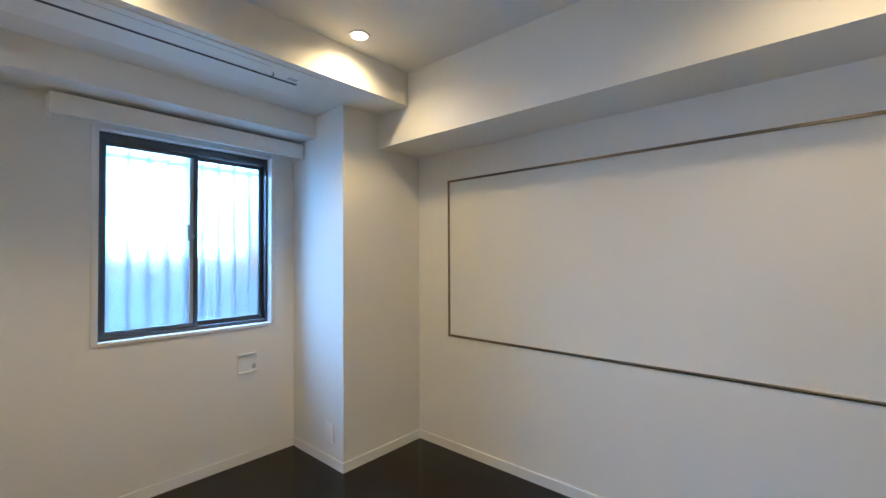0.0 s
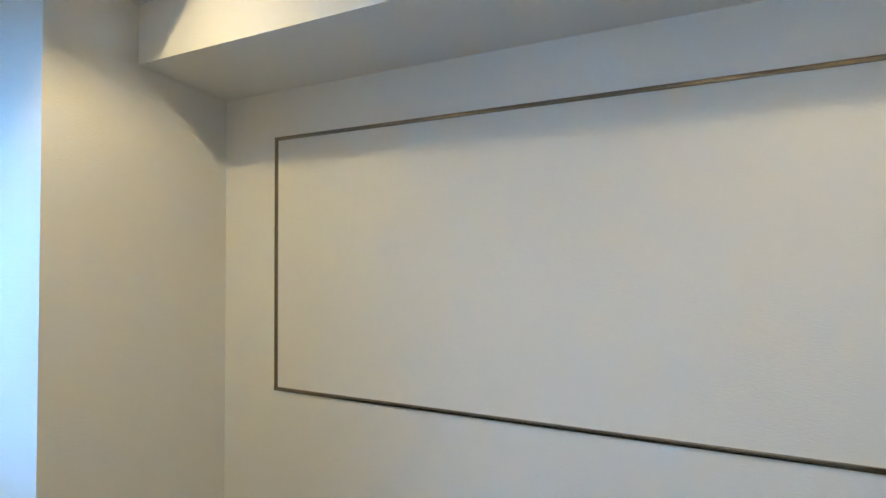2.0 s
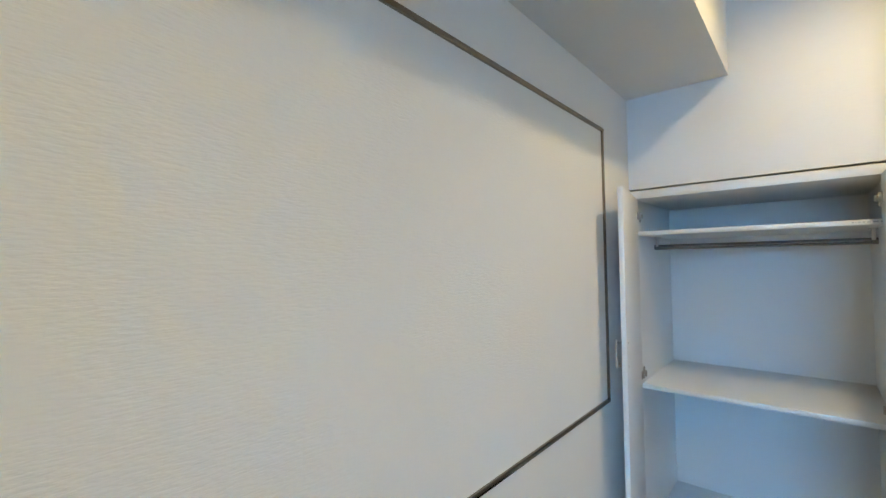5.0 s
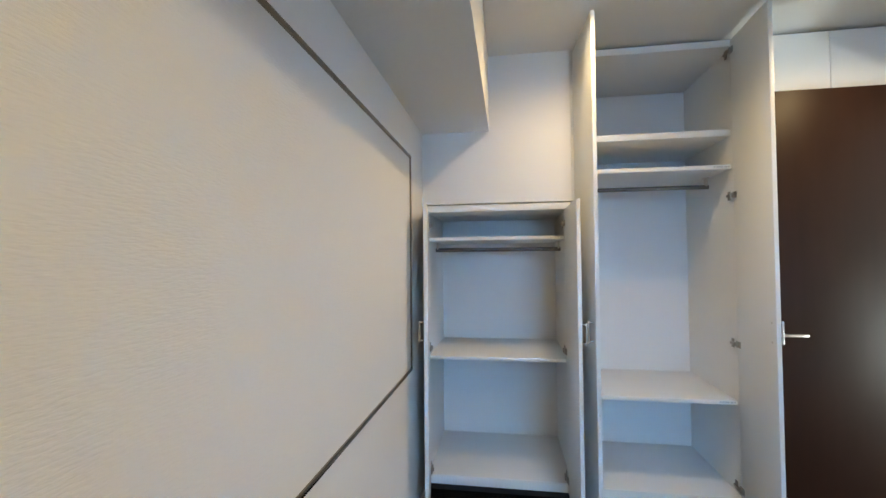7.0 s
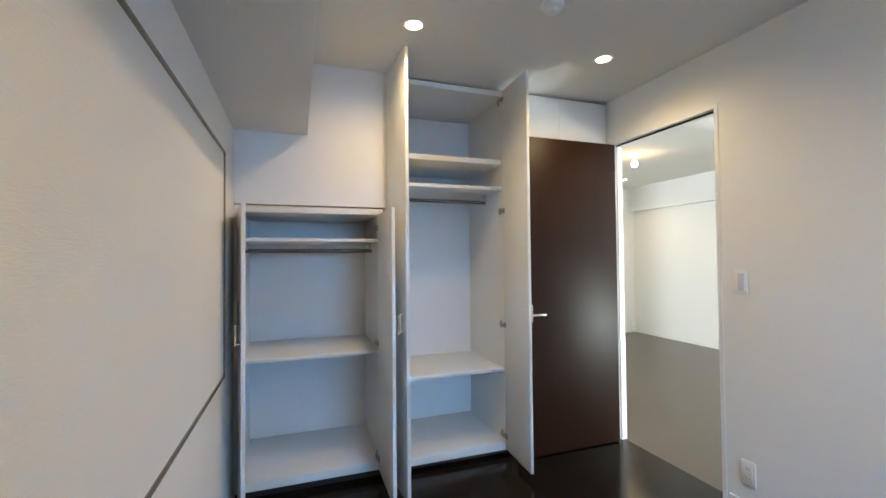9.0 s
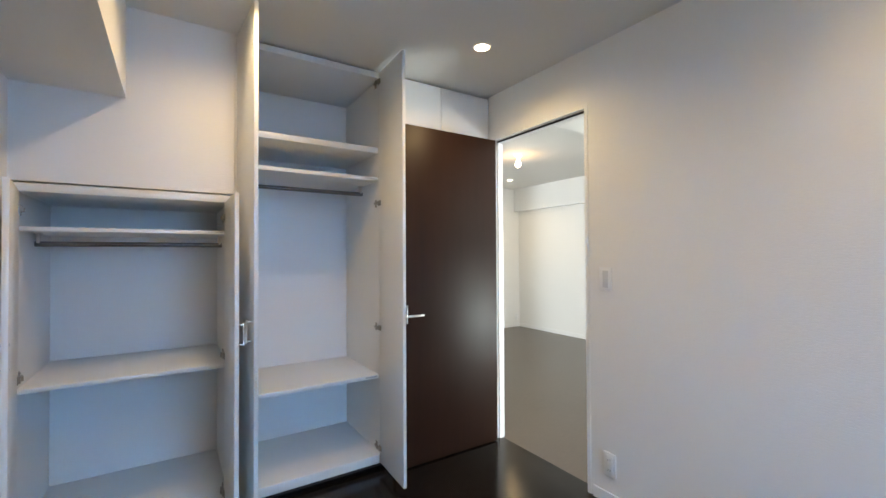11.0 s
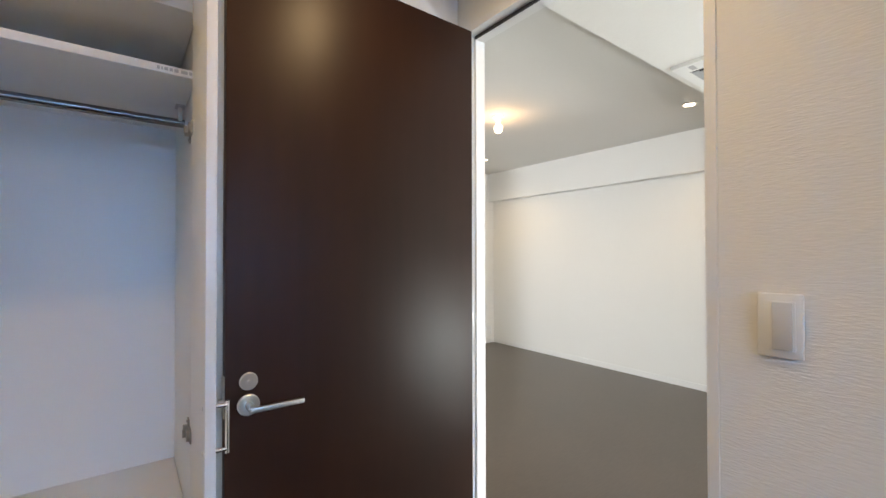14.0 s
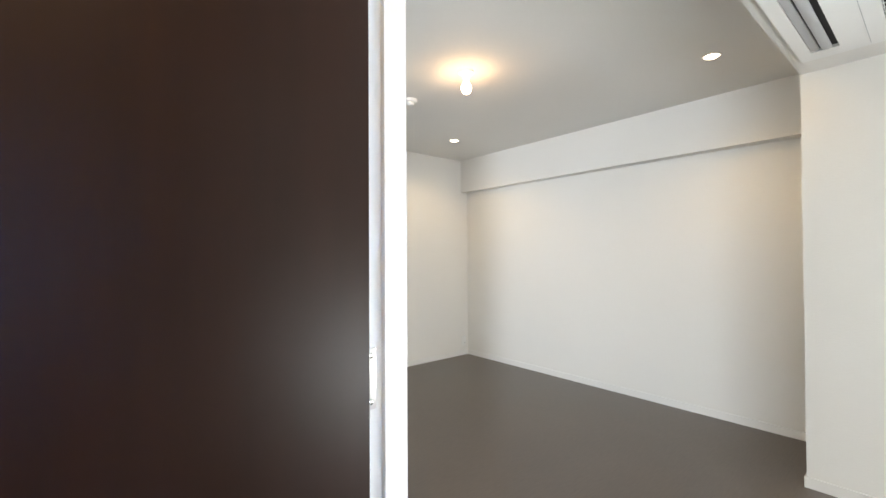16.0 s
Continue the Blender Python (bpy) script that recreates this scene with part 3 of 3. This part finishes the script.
# ---- wall plates ----
def plate(name, m, label, category, kind):
    """A cover plate 0.07 wide and 0.12 high, its back on the wall and its front along +x."""
    p = tagged(new(name), label, category)
    p.empty_display_size = 0.05
    p.matrix_world = m
    bm = B()
    box(bm, 0.0, 0.010, -0.035, 0.035, -0.060, 0.060, 0.0035)
    part("cover", bm, PLASTIC, p, "white plastic cover plate")
    if kind == "switch":
        bm = B()
        box(bm, 0.010, 0.0115, -0.022, 0.024, -0.046, 0.046, 0.001)
        part("inner_frame", bm, PLASTIC, p, "white inner frame")
        bm = B()
        box(bm, 0.0115, 0.0150, -0.011, 0.020, -0.044, 0.044, 0.002)
        part("rocker", bm, SWITCH, p, "pale grey wide rocker")
    elif kind == "outlet":
        bm = B()
        box(bm, 0.010, 0.0120, -0.021, 0.021, -0.048, 0.048, 0.001)
        part("socket_face", bm, PLASTIC, p)
        for z in (-0.025, 0.025):
            for y in (-0.006, 0.006):
                part("slot", box(B(), 0.0115, 0.0124, y - 0.001, y + 0.001, z - 0.005, z + 0.005), DARK, p, "dark socket slot")
    return p


plate("light_switch", pose(W, 1.880, 1.160, 0, 0, 180), "white plastic light switch plate beside the doorway", "light switch", "switch")
plate("wall_outlet", pose(W, 1.866, 0.205, 0, 0, 180), "white double wall outlet above the baseboard", "wall outlet", "outlet")
plate("wall_outlet", pose(0.652, -0.14, 0.20), "plain white cover plate on the pillar", "wall outlet", "blank")
plate("wall_outlet", pose(5.74, FY, 0.18, 0, 0, -90), "white wall outlet low on the living room wall", "wall outlet", "outlet")

v = thing("vent_cover", 0.972, WY, 0.561, "white wall vent cover with raised lips under the window", "vent cover")
bm = B()
box(bm, -0.060, 0.060, 0.0, 0.006, 0.0, 0.124, 0.002)
part("plate", bm, PLASTIC, v)
bm = B()
box(bm, -0.060, 0.060, 0.006, 0.022, 0.113, 0.124, 0.003)
part("lip", bm, PLASTIC, v)
bm = B()
box(bm, -0.060, 0.060, 0.006, 0.026, 0.0, 0.011, 0.003)
part("lip", bm, PLASTIC, v)
bm = B()
box(bm, -0.050, -0.030, 0.006, 0.014, 0.022, 0.052, 0.002)
part("knob", bm, GREYPL, v, "small grey knob")
